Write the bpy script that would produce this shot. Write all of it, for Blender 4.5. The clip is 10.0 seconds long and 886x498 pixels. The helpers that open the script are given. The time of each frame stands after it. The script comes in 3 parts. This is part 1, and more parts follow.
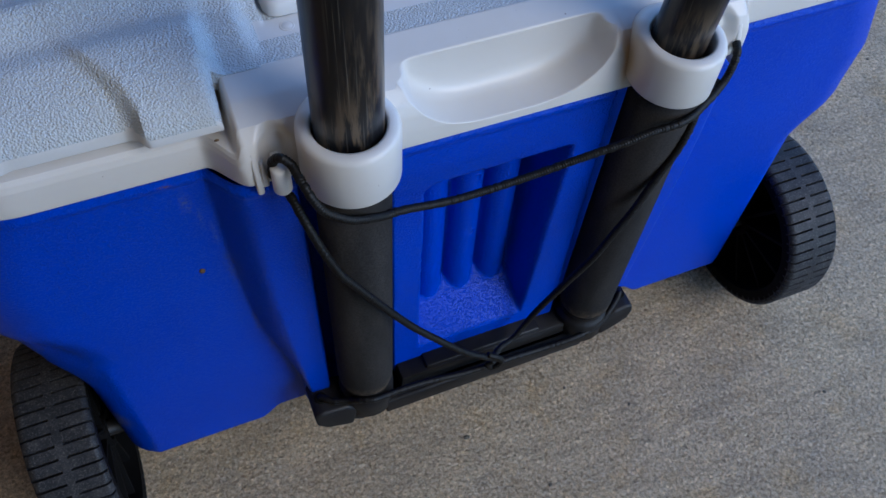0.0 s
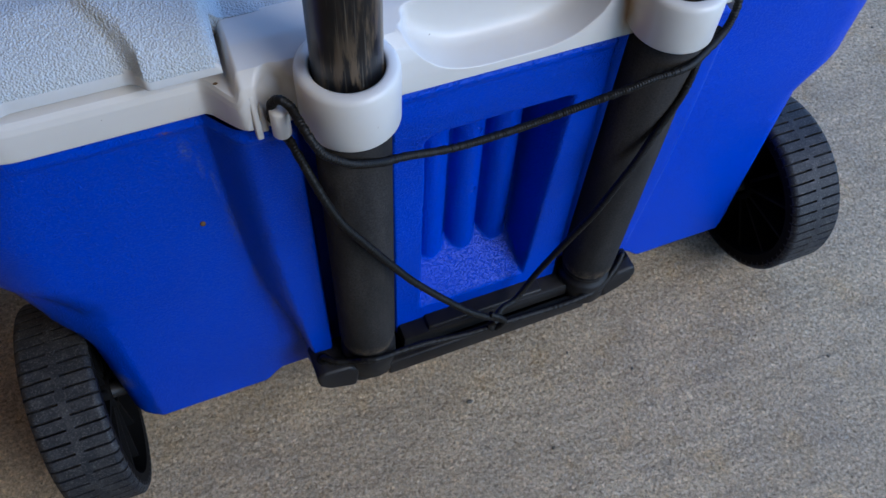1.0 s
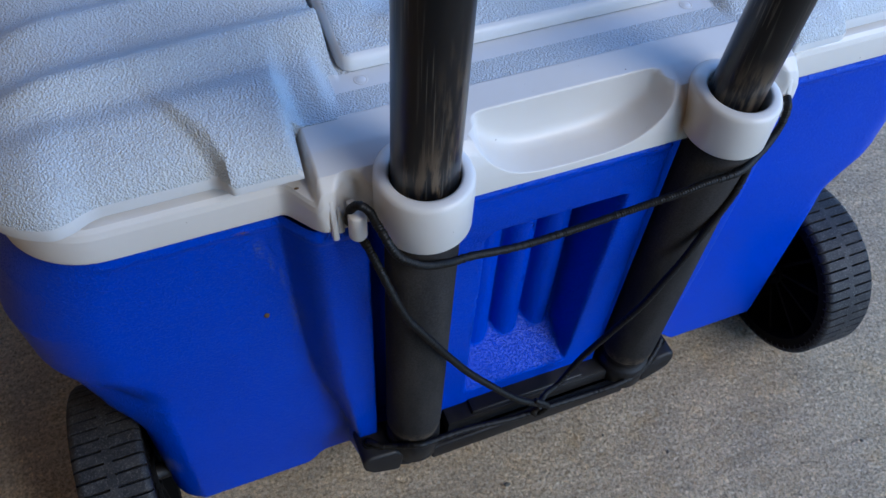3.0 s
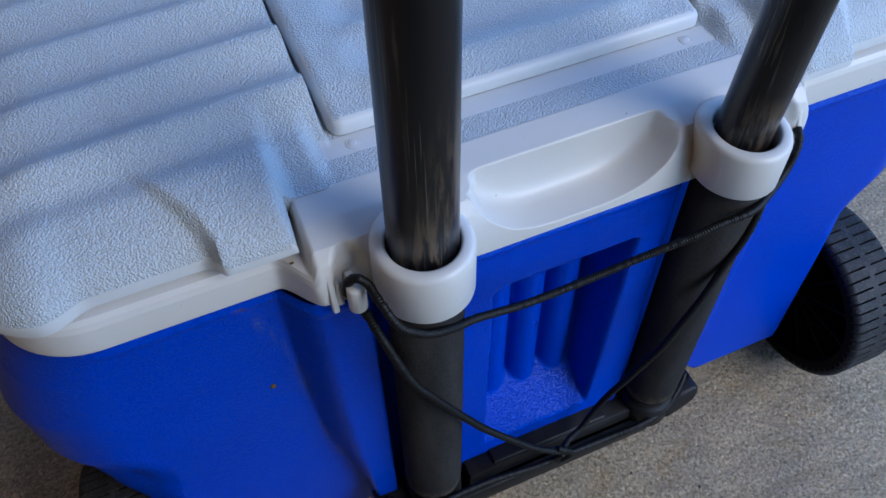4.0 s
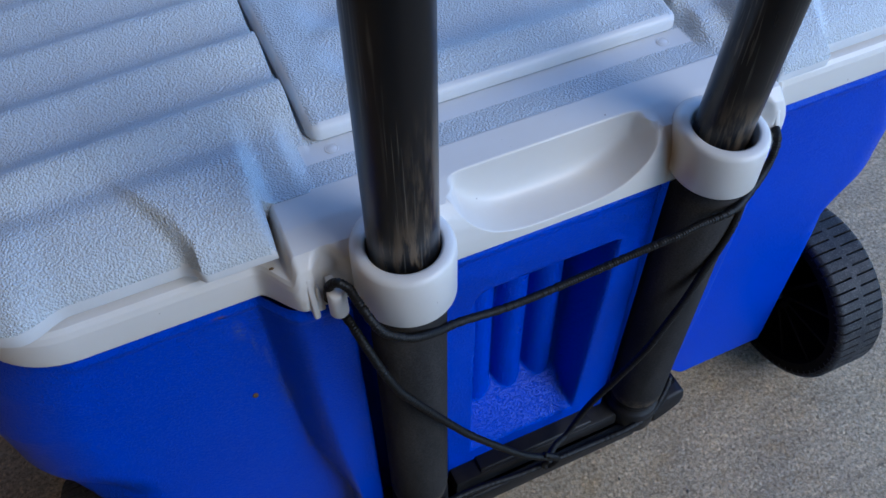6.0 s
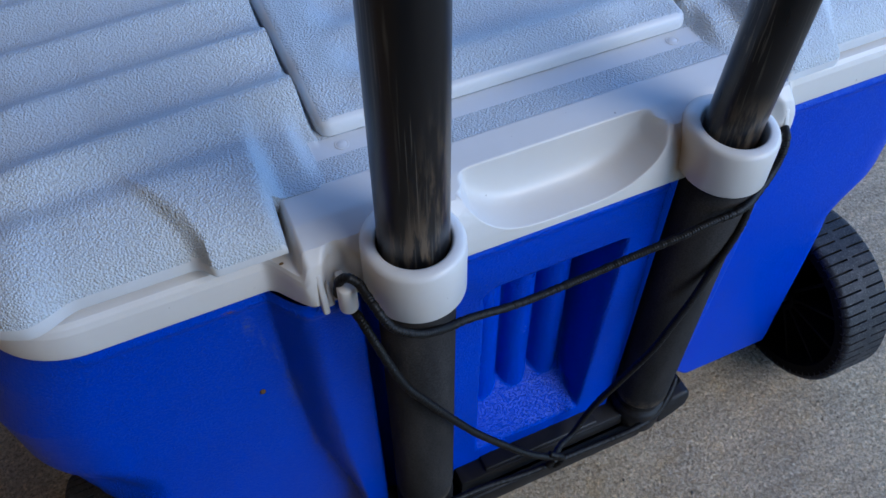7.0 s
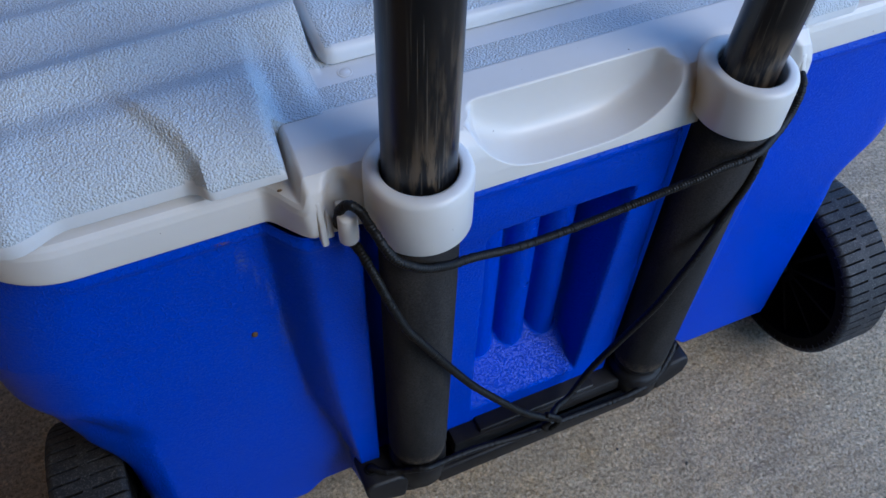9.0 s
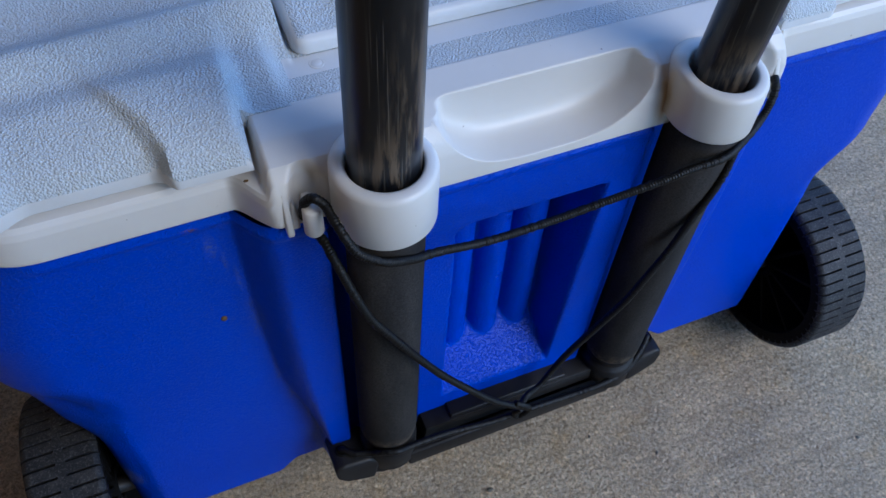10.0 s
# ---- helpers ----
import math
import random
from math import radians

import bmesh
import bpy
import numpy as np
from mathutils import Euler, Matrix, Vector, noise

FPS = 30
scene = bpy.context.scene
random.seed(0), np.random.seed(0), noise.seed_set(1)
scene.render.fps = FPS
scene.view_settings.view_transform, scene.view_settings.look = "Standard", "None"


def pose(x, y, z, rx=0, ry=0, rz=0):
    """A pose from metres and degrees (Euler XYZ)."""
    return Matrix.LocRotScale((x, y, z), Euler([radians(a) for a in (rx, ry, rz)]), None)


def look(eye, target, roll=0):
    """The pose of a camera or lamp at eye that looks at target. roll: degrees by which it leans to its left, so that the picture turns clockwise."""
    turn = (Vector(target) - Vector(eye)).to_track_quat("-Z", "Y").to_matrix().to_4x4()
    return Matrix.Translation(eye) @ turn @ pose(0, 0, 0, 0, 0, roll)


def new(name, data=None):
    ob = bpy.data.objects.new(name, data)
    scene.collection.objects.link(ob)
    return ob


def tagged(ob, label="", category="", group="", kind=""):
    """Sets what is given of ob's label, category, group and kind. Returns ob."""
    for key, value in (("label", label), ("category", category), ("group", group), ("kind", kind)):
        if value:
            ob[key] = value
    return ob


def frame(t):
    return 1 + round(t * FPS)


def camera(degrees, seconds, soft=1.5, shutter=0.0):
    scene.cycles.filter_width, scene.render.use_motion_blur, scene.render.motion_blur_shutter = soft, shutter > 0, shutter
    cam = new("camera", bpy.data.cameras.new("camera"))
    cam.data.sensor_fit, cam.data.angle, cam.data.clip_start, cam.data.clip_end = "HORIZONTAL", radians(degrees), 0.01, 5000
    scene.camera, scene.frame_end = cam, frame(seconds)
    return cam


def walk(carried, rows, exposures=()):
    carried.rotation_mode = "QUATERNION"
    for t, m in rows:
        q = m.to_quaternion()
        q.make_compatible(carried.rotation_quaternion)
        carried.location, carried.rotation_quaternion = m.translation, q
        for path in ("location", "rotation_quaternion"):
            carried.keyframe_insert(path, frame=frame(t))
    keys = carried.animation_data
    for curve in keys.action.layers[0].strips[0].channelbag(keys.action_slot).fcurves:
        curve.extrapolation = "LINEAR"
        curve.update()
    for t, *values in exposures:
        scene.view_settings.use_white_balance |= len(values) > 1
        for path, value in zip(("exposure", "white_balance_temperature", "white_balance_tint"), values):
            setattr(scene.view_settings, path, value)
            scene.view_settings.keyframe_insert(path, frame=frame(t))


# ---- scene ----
EXPOSURES = [(0.0, 1.24, 5480, 9), (0.5, 1.45, 5480, 9), (3.0, 1.44, 5430, 9), (4.5, 1.28, 5250, 9), (10.0, 1.35, 5300, 9)]
cam = camera(55.54, 10.0)
PATH = [
    (0.0, -0.1580, -0.2512, 0.6919, 33.33, -2.52, -21.83),
    (0.2, -0.1529, -0.2435, 0.6917, 33.01, -1.99, -22.04),
    (0.4, -0.1529, -0.2343, 0.6936, 32.72, -1.76, -21.92),
    (0.5, -0.1525, -0.2361, 0.6896, 32.72, -1.62, -21.87),
    (0.7, -0.1557, -0.2495, 0.6773, 32.76, -1.98, -21.92),
    (0.9, -0.1599, -0.2689, 0.6846, 32.84, -2.13, -22.07),
    (1.0, -0.1623, -0.2687, 0.6788, 32.67, -2.12, -21.89),
    (1.1, -0.1689, -0.2640, 0.6768, 32.84, -2.30, -21.79),
    (1.2, -0.1778, -0.2589, 0.6804, 32.58, -2.56, -21.25),
    (1.5, -0.1826, -0.2618, 0.6705, 32.88, -3.22, -20.95),
    (1.7, -0.1835, -0.2587, 0.6691, 32.99, -3.44, -20.86),
    (2.0, -0.1815, -0.2566, 0.6740, 33.30, -3.55, -20.85),
    (2.2, -0.1836, -0.2567, 0.6739, 33.62, -3.59, -20.92),
    (2.5, -0.1775, -0.2535, 0.6798, 34.17, -3.28, -21.41),
    (2.6, -0.1780, -0.2527, 0.6826, 34.66, -3.22, -21.63),
    (2.8, -0.1897, -0.2537, 0.6890, 35.33, -2.82, -22.02),
    (3.0, -0.1924, -0.2475, 0.6998, 36.73, -2.48, -21.53),
    (3.2, -0.1942, -0.2372, 0.7051, 36.79, -1.42, -20.89),
    (4.3, -0.1680, -0.2235, 0.6980, 38.12, 1.21, -24.38),
    (4.5, -0.1734, -0.2268, 0.6917, 38.27, 1.16, -24.50),
    (4.7, -0.1687, -0.2251, 0.6884, 38.35, 1.10, -24.56),
    (5.0, -0.1707, -0.2265, 0.6897, 38.41, 1.07, -24.64),
    (5.2, -0.1738, -0.2271, 0.6878, 38.42, 0.97, -24.58),
    (5.5, -0.1701, -0.2271, 0.6934, 38.53, 0.80, -24.76),
    (6.8, -0.1760, -0.2289, 0.6991, 38.82, 0.51, -24.54),
    (7.0, -0.1768, -0.2282, 0.6955, 38.91, 0.44, -24.48),
    (7.2, -0.1786, -0.2292, 0.6856, 39.04, 0.33, -24.28),
    (7.4, -0.1891, -0.2286, 0.6800, 38.98, -0.54, -23.41),
    (7.5, -0.1944, -0.2314, 0.6747, 39.02, -0.87, -22.86),
    (7.6, -0.1975, -0.2331, 0.6719, 38.75, -1.23, -22.04),
    (7.8, -0.1927, -0.2249, 0.6687, 38.97, -1.53, -22.14),
    (8.0, -0.1740, -0.2113, 0.6722, 38.69, -1.41, -22.58),
    (8.2, -0.1854, -0.2189, 0.6656, 38.60, -1.36, -22.64),
    (8.5, -0.1774, -0.2202, 0.6659, 38.73, -1.50, -23.15),
    (8.7, -0.1745, -0.2215, 0.6659, 38.64, -1.18, -23.69),
    (8.9, -0.1824, -0.2310, 0.6604, 38.62, -1.08, -24.19),
    (9.0, -0.1894, -0.2355, 0.6649, 38.51, -1.18, -23.98),
    (9.2, -0.1855, -0.2306, 0.6718, 38.38, -1.21, -24.00),
    (9.4, -0.1898, -0.2257, 0.6669, 38.15, -1.58, -23.24),
    (9.5, -0.1956, -0.2295, 0.6629, 38.13, -2.01, -22.73),
    (9.7, -0.1866, -0.2365, 0.6733, 37.77, -2.33, -22.55),
    (9.9, -0.1753, -0.2400, 0.6715, 37.18, -2.37, -22.69),
    (10.0, -0.1725, -0.2368, 0.6751, 36.61, -2.36, -22.51),
]
walk(cam, [(t, pose(*p)) for t, *p in PATH], EXPOSURES)

# ---- light ----
world = bpy.data.worlds.new("sky")
scene.world = world
world.use_nodes = True
wn = world.node_tree.nodes
sky = wn.new("ShaderNodeTexSky")
sky.sky_type = "NISHITA"
sky.sun_disc = False
SUN_ELEV, SUN_ROT = radians(38), radians(146)
sky.sun_elevation, sky.sun_rotation = SUN_ELEV, SUN_ROT
sky.ozone_density, sky.dust_density = 6.0, 0.0
wn["Background"].inputs["Strength"].default_value = 0.15
world.node_tree.links.new(sky.outputs[0], wn["Background"].inputs["Color"])
lamp = bpy.data.lights.new("sun", "SUN")
lamp.energy, lamp.angle, lamp.color = 1.0, radians(34), (1.0, 0.85, 0.64)
sun = new("sun", lamp)
sun.matrix_world = look((math.sin(SUN_ROT) * math.cos(SUN_ELEV), math.cos(SUN_ROT) * math.cos(SUN_ELEV), math.sin(SUN_ELEV)), (0, 0, 0))


# ---- materials ----
def material(name, colour, rough=0.5, metal=0.0, spec=0.5):
    m = bpy.data.materials.new(name)
    m.use_nodes = True
    b = m.node_tree.nodes["Principled BSDF"]
    b.inputs["Base Color"].default_value = (*colour, 1)
    b.inputs["Roughness"].default_value = rough
    b.inputs["Metallic"].default_value = metal
    b.inputs["Specular IOR Level"].default_value = spec
    return m


def node(m, kind, **inputs):
    n = m.node_tree.nodes.new(kind)
    for key, value in inputs.items():
        n.inputs[key.replace("_", " ")].default_value = value
    return n


def coords(m, stretch=(1, 1, 1)):
    c = node(m, "ShaderNodeTexCoord")
    mp = node(m, "ShaderNodeMapping", Scale=stretch)
    m.node_tree.links.new(c.outputs["Object"], mp.inputs["Vector"])
    return mp.outputs["Vector"]


def noise_tex(m, scale, detail=2.0, rough=0.5, stretch=(1, 1, 1), distortion=0.0):
    n = node(m, "ShaderNodeTexNoise", Scale=scale, Detail=detail, Roughness=rough, Distortion=distortion)
    m.node_tree.links.new(coords(m, stretch), n.inputs["Vector"])
    return n.outputs["Fac"]


def ramp(m, fac, stops):
    r = node(m, "ShaderNodeValToRGB")
    e = r.color_ramp.elements
    while len(e) < len(stops):
        e.new(0.5)
    for k, (p, c) in zip(e, stops):
        k.position = p
        k.color = (*c, 1) if len(c) == 3 else c
    m.node_tree.links.new(fac, r.inputs["Fac"])
    return r.outputs["Color"]


def mix(m, fac, a, b, mode="MIX"):
    n = m.node_tree.nodes.new("ShaderNodeMix")
    n.data_type, n.blend_type = "RGBA", mode
    for socket, value in ((n.inputs[0], fac), (n.inputs[6], a), (n.inputs[7], b)):
        if isinstance(value, (int, float)):
            socket.default_value = value
        elif isinstance(value, tuple):
            socket.default_value = (*value, 1)
        else:
            m.node_tree.links.new(value, socket)
    return n.outputs[2]


def put(m, socket, value):
    m.node_tree.links.new(value, m.node_tree.nodes["Principled BSDF"].inputs[socket])


def bumps(m, *layers):
    """Layers of (height, strength, distance)."""
    last = None
    for height, strength, distance in layers:
        b = node(m, "ShaderNodeBump", Strength=strength, Distance=distance)
        m.node_tree.links.new(height, b.inputs["Height"])
        if last is not None:
            m.node_tree.links.new(last, b.inputs["Normal"])
        last = b.outputs["Normal"]
    put(m, "Normal", last)


def grey(v):
    return (v, v, v)


def spot(m, centre, radii, soft=0.5, break_up=0.0, scale=150):
    """A patch of the surface, as a mask; break_up frays it with noise."""
    c = node(m, "ShaderNodeTexCoord")
    a = m.node_tree.nodes.new("ShaderNodeVectorMath")
    a.operation = "SUBTRACT"
    a.inputs[1].default_value = centre
    b = m.node_tree.nodes.new("ShaderNodeVectorMath")
    b.operation = "DIVIDE"
    b.inputs[1].default_value = radii
    d = m.node_tree.nodes.new("ShaderNodeVectorMath")
    d.operation = "LENGTH"
    links = m.node_tree.links
    links.new(c.outputs["Object"], a.inputs[0])
    links.new(a.outputs["Vector"], b.inputs[0])
    links.new(b.outputs["Vector"], d.inputs[0])
    out = ramp(m, d.outputs["Value"], [(soft, grey(1)), (1.0, grey(0))])
    if break_up:
        out = mix(m, 1.0, out, ramp(m, noise_tex(m, scale, 4, 0.7), [(0.5 - break_up * 0.1, grey(0)), (0.5 + break_up * 0.15, grey(1))]), "MULTIPLY")
    return out


# blue moulded plastic with a fine leather grain
BLUE = material("blue_plastic", (0.0, 0.04, 0.55), 0.42, spec=0.22)
g1 = noise_tex(BLUE, 720, 3, 0.6)
g2 = noise_tex(BLUE, 9, 3, 0.6)
put(BLUE, "Base Color", mix(BLUE, ramp(BLUE, g2, [(0.3, grey(0)), (0.75, grey(1))]), (0.0, 0.038, 0.44), (0.0, 0.045, 0.50)))
blue = BLUE.node_tree.nodes["Principled BSDF"].inputs["Base Color"].links[0].from_socket
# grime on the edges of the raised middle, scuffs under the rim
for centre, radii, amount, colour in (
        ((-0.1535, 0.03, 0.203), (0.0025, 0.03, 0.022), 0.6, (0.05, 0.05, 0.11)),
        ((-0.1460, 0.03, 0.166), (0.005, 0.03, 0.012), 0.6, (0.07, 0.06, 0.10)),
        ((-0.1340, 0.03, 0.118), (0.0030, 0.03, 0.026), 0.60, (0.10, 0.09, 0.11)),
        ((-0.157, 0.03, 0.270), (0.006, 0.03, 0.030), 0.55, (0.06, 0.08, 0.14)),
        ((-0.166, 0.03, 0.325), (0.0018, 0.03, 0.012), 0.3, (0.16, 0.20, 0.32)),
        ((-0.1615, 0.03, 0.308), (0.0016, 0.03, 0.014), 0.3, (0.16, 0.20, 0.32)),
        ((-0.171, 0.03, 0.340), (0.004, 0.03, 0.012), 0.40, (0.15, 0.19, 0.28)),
        ((-0.178, 0.03, 0.357), (0.005, 0.03, 0.0016), 0.9, (0.12, 0.06, 0.03)),
        ((-0.266, 0.04, 0.110), (0.012, 0.03, 0.016), 0.6, (0.25, 0.26, 0.30))):
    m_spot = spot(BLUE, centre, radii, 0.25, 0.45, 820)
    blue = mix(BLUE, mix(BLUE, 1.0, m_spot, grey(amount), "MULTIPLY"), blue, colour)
# glints on the grain, painted as sparse lighter flecks
blue = mix(BLUE, ramp(BLUE, noise_tex(BLUE, 430, 3, 0.6), [(0.63, grey(0)), (0.69, grey(0.7))]), blue, (0.022, 0.085, 0.62))
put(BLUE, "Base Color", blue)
put(BLUE, "Roughness", ramp(BLUE, g1, [(0.3, grey(0.30)), (0.7, grey(0.44))]))
bumps(BLUE, (ramp(BLUE, g1, [(0.50, grey(0)), (0.68, grey(1))]), 0.75, 0.0006), (noise_tex(BLUE, 60, 2), 0.25, 0.0008))

# white plastic, smooth (rim) and pebbled (lid)
WHITE = material("white_plastic_smooth", (0.80, 0.78, 0.73), 0.38)
w1 = noise_tex(WHITE, 14, 4, 0.6)
put(WHITE, "Base Color", mix(WHITE, ramp(WHITE, w1, [(0.35, grey(0)), (0.8, grey(1))]), (0.60, 0.588, 0.562), (0.555, 0.535, 0.49)))
white = WHITE.node_tree.nodes["Principled BSDF"].inputs["Base Color"].links[0].from_socket
# brown film in the corners by the collars
for centre, radii, amount in (
        ((0.0660, 0.008, 0.385), (0.009, 0.022, 0.026), 0.5),
        ((0.0645, 0.004, 0.384), (0.0022, 0.030, 0.024), 0.6),
        ((-0.1085, 0.006, 0.405), (0.0045, 0.009, 0.006), 0.9),
        ((-0.1475, 0.03, 0.389), (0.004, 0.012, 0.005), 0.35),
        ((-0.1455, 0.035, 0.395), (0.004, 0.02, 0.012), 0.35),
        ((0.0700, 0.012, 0.405), (0.005, 0.010, 0.006), 0.6)):
    white = mix(WHITE, mix(WHITE, 1.0, spot(WHITE, centre, radii, 0.2, 0.0), grey(amount), "MULTIPLY"), white, (0.42, 0.30, 0.16))
specks = ramp(WHITE, noise_tex(WHITE, 330, 2, 0.5), [(0.775, grey(0)), (0.785, grey(0.7))])
put(WHITE, "Base Color", mix(WHITE, specks, white, (0.16, 0.12, 0.09)))
bumps(WHITE, (noise_tex(WHITE, 900, 2), 0.08, 0.0003))

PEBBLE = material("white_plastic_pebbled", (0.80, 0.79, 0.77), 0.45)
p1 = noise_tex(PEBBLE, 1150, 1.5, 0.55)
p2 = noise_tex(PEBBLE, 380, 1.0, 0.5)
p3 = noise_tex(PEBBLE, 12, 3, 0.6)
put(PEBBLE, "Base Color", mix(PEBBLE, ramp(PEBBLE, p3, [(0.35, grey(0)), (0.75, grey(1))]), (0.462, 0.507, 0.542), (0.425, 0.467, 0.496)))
cells = node(PEBBLE, "ShaderNodeTexVoronoi", Scale=900)
PEBBLE.node_tree.links.new(coords(PEBBLE), cells.inputs["Vector"])
pebbles = ramp(PEBBLE, cells.outputs["Distance"], [(0.05, grey(1)), (0.75, grey(0))])
bumps(PEBBLE, (p2, 0.24, 0.0010), (pebbles, 0.68, 0.0008), (p1, 0.30, 0.0007))

PLAIN = material("white_plastic_plain", (0.50, 0.53, 0.56), 0.42)
put(PLAIN, "Base Color", mix(PLAIN, ramp(PLAIN, noise_tex(PLAIN, 12, 3, 0.6), [(0.35, grey(0)), (0.75, grey(1))]), (0.57, 0.585, 0.595), (0.52, 0.53, 0.53)))
bumps(PLAIN, (noise_tex(PLAIN, 500, 2), 0.08, 0.0005))

# black parts
FOAM = material("matt_black_sleeve", (0.032, 0.031, 0.031), 0.8, spec=0.15)
f1 = noise_tex(FOAM, 40, 4, 0.6, (1, 1, 0.25))
put(FOAM, "Base Color", mix(FOAM, ramp(FOAM, f1, [(0.35, grey(0)), (0.75, grey(1))]), (0.014, 0.0135, 0.0133), (0.034, 0.0318, 0.0296)))
foam = FOAM.node_tree.nodes["Principled BSDF"].inputs["Base Color"].links[0].from_socket
for x in (-0.09, 0.09):
    foam = mix(FOAM, mix(FOAM, 1.0, spot(FOAM, (x, 0.0, 0.126), (0.04, 0.04, 0.017), 0.3, 1.0, 220), grey(0.85), "MULTIPLY"), foam, (0.14, 0.105, 0.070))
f2 = noise_tex(FOAM, 900, 3, 0.65)
put(FOAM, "Base Color", mix(FOAM, 1.0, foam, ramp(FOAM, f2, [(0.35, grey(0.6)), (0.65, grey(1.3))]), "MULTIPLY"))
bumps(FOAM, (f2, 0.5, 0.0004))

TUBE = material("worn_black_tube", (0.02, 0.02, 0.022), 0.33, spec=0.4)
t1 = noise_tex(TUBE, 900, 2, 0.55, (1, 1, 0.010))
t2 = noise_tex(TUBE, 75, 3, 0.6, (1, 1, 0.10))
t3 = noise_tex(TUBE, 260, 4, 0.65, (1, 1, 0.12))
streaks = mix(TUBE, 1.0, ramp(TUBE, t1, [(0.57, grey(0)), (0.62, grey(1))]), ramp(TUBE, t2, [(0.54, grey(0)), (0.66, grey(0.8))]), "MULTIPLY")
# rubbed patches where the tube slides into its collar
zones = spot(TUBE, (-0.078, -0.012, 0.425), (0.022, 0.03, 0.085), 0.2)
for centre in ((-0.094, -0.010, 0.413), (0.085, -0.010, 0.411)):
    zones = mix(TUBE, 1.0, zones, spot(TUBE, centre, (0.024, 0.024, 0.024), 0.3), "ADD")
rubbed = mix(TUBE, 1.0, zones, ramp(TUBE, t3, [(0.47, grey(0)), (0.58, grey(0.8))]), "MULTIPLY")
put(TUBE, "Base Color", mix(TUBE, rubbed, mix(TUBE, streaks, (0.0042, 0.0042, 0.0050), (0.10, 0.088, 0.070)), (0.11, 0.080, 0.050)))
put(TUBE, "Roughness", ramp(TUBE, t2, [(0.3, grey(0.25)), (0.7, grey(0.38))]))

BLACK = material("black_plastic", (0.022, 0.022, 0.025), 0.45, spec=0.3)
b1 = noise_tex(BLACK, 25, 4, 0.65)
put(BLACK, "Base Color", mix(BLACK, ramp(BLACK, b1, [(0.45, grey(0)), (0.8, grey(1))]), (0.005, 0.005, 0.006), (0.018, 0.0165, 0.015)))
put(BLACK, "Roughness", ramp(BLACK, b1, [(0.3, grey(0.38)), (0.7, grey(0.6))]))
bumps(BLACK, (noise_tex(BLACK, 700, 2), 0.15, 0.0004))

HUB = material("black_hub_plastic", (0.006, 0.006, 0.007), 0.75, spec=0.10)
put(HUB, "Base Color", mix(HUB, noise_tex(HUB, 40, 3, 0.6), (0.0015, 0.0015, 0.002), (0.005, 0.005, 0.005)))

RUBBER = material("grey_black_tread", (0.04, 0.042, 0.047), 0.6, spec=0.25)
r1 = noise_tex(RUBBER, 90, 4, 0.7)
put(RUBBER, "Base Color", mix(RUBBER, ramp(RUBBER, r1, [(0.48, grey(0)), (0.80, grey(1))]), (0.013, 0.0145, 0.0175), (0.044, 0.044, 0.045)))
tread = RUBBER.node_tree.nodes["Principled BSDF"].inputs["Base Color"].links[0].from_socket
put(RUBBER, "Base Color", mix(RUBBER, ramp(RUBBER, noise_tex(RUBBER, 700, 4, 0.75), [(0.52, grey(0)), (0.72, grey(0.5))]), tread, (0.19, 0.18, 0.17)))
bumps(RUBBER, (noise_tex(RUBBER, 500, 3), 0.3, 0.0006))

CORD = material("black_braided_cord", (0.0045, 0.0045, 0.0045), 0.50, spec=0.24)
bumps(CORD, (noise_tex(CORD, 900, 2), 0.5, 0.0006))

DIRT = material("brown_dirt", (0.10, 0.055, 0.02), 0.9)
STONE = material("dark_grit", (0.10, 0.09, 0.07), 0.9)

# concrete slab
CONC = material("weathered_concrete", (0.30, 0.275, 0.24), 0.9, spec=0.3)
c1 = noise_tex(CONC, 300, 6, 0.8)
c2 = noise_tex(CONC, 2.2, 5, 0.6)
c3 = noise_tex(CONC, 520, 3, 0.7)
c4 = noise_tex(CONC, 16, 3, 0.6)
c5 = noise_tex(CONC, 95, 3, 0.65, (0.14, 1.0, 1.0), 0.6)
vor = node(CONC, "ShaderNodeTexVoronoi", Scale=430)
CONC.node_tree.links.new(coords(CONC), vor.inputs["Vector"])
base = ramp(CONC, c1, [(0.35, (0.36, 0.292, 0.204)), (0.45, (0.67, 0.550, 0.387)), (0.54, (0.88, 0.735, 0.528)), (0.64, (1.0, 0.91, 0.72))])
grain = node(CONC, "ShaderNodeSeparateColor")
CONC.node_tree.links.new(vor.outputs["Color"], grain.inputs["Color"])
base = mix(CONC, 0.50, base, ramp(CONC, grain.outputs[0], [(0.0, (0.42, 0.41, 0.39)), (0.12, (0.78, 0.77, 0.75)), (0.5, (0.98, 0.98, 0.98)), (0.88, (1.12, 1.09, 1.04)), (1.0, (1.6, 1.57, 1.5))]), "MULTIPLY")
base = mix(CONC, 1.0, base, ramp(CONC, c2, [(0.3, (0.84, 0.83, 0.82)), (0.7, (1.0, 0.99, 0.96))]), "MULTIPLY")
base = mix(CONC, 1.0, base, ramp(CONC, c4, [(0.3, (0.82, 0.825, 0.835)), (0.7, (1.05, 1.02, 0.965))]), "MULTIPLY")
base = mix(CONC, 1.0, base, ramp(CONC, c5, [(0.35, (0.84, 0.83, 0.82)), (0.6, (1.0, 1.0, 1.0))]), "MULTIPLY")
warm = ramp(CONC, noise_tex(CONC, 24, 4, 0.65), [(0.54, (1.0, 1.0, 1.0)), (0.68, (1.0, 0.94, 0.83))])
base = mix(CONC, 1.0, base, warm, "MULTIPLY")
put(CONC, "Base Color", base)
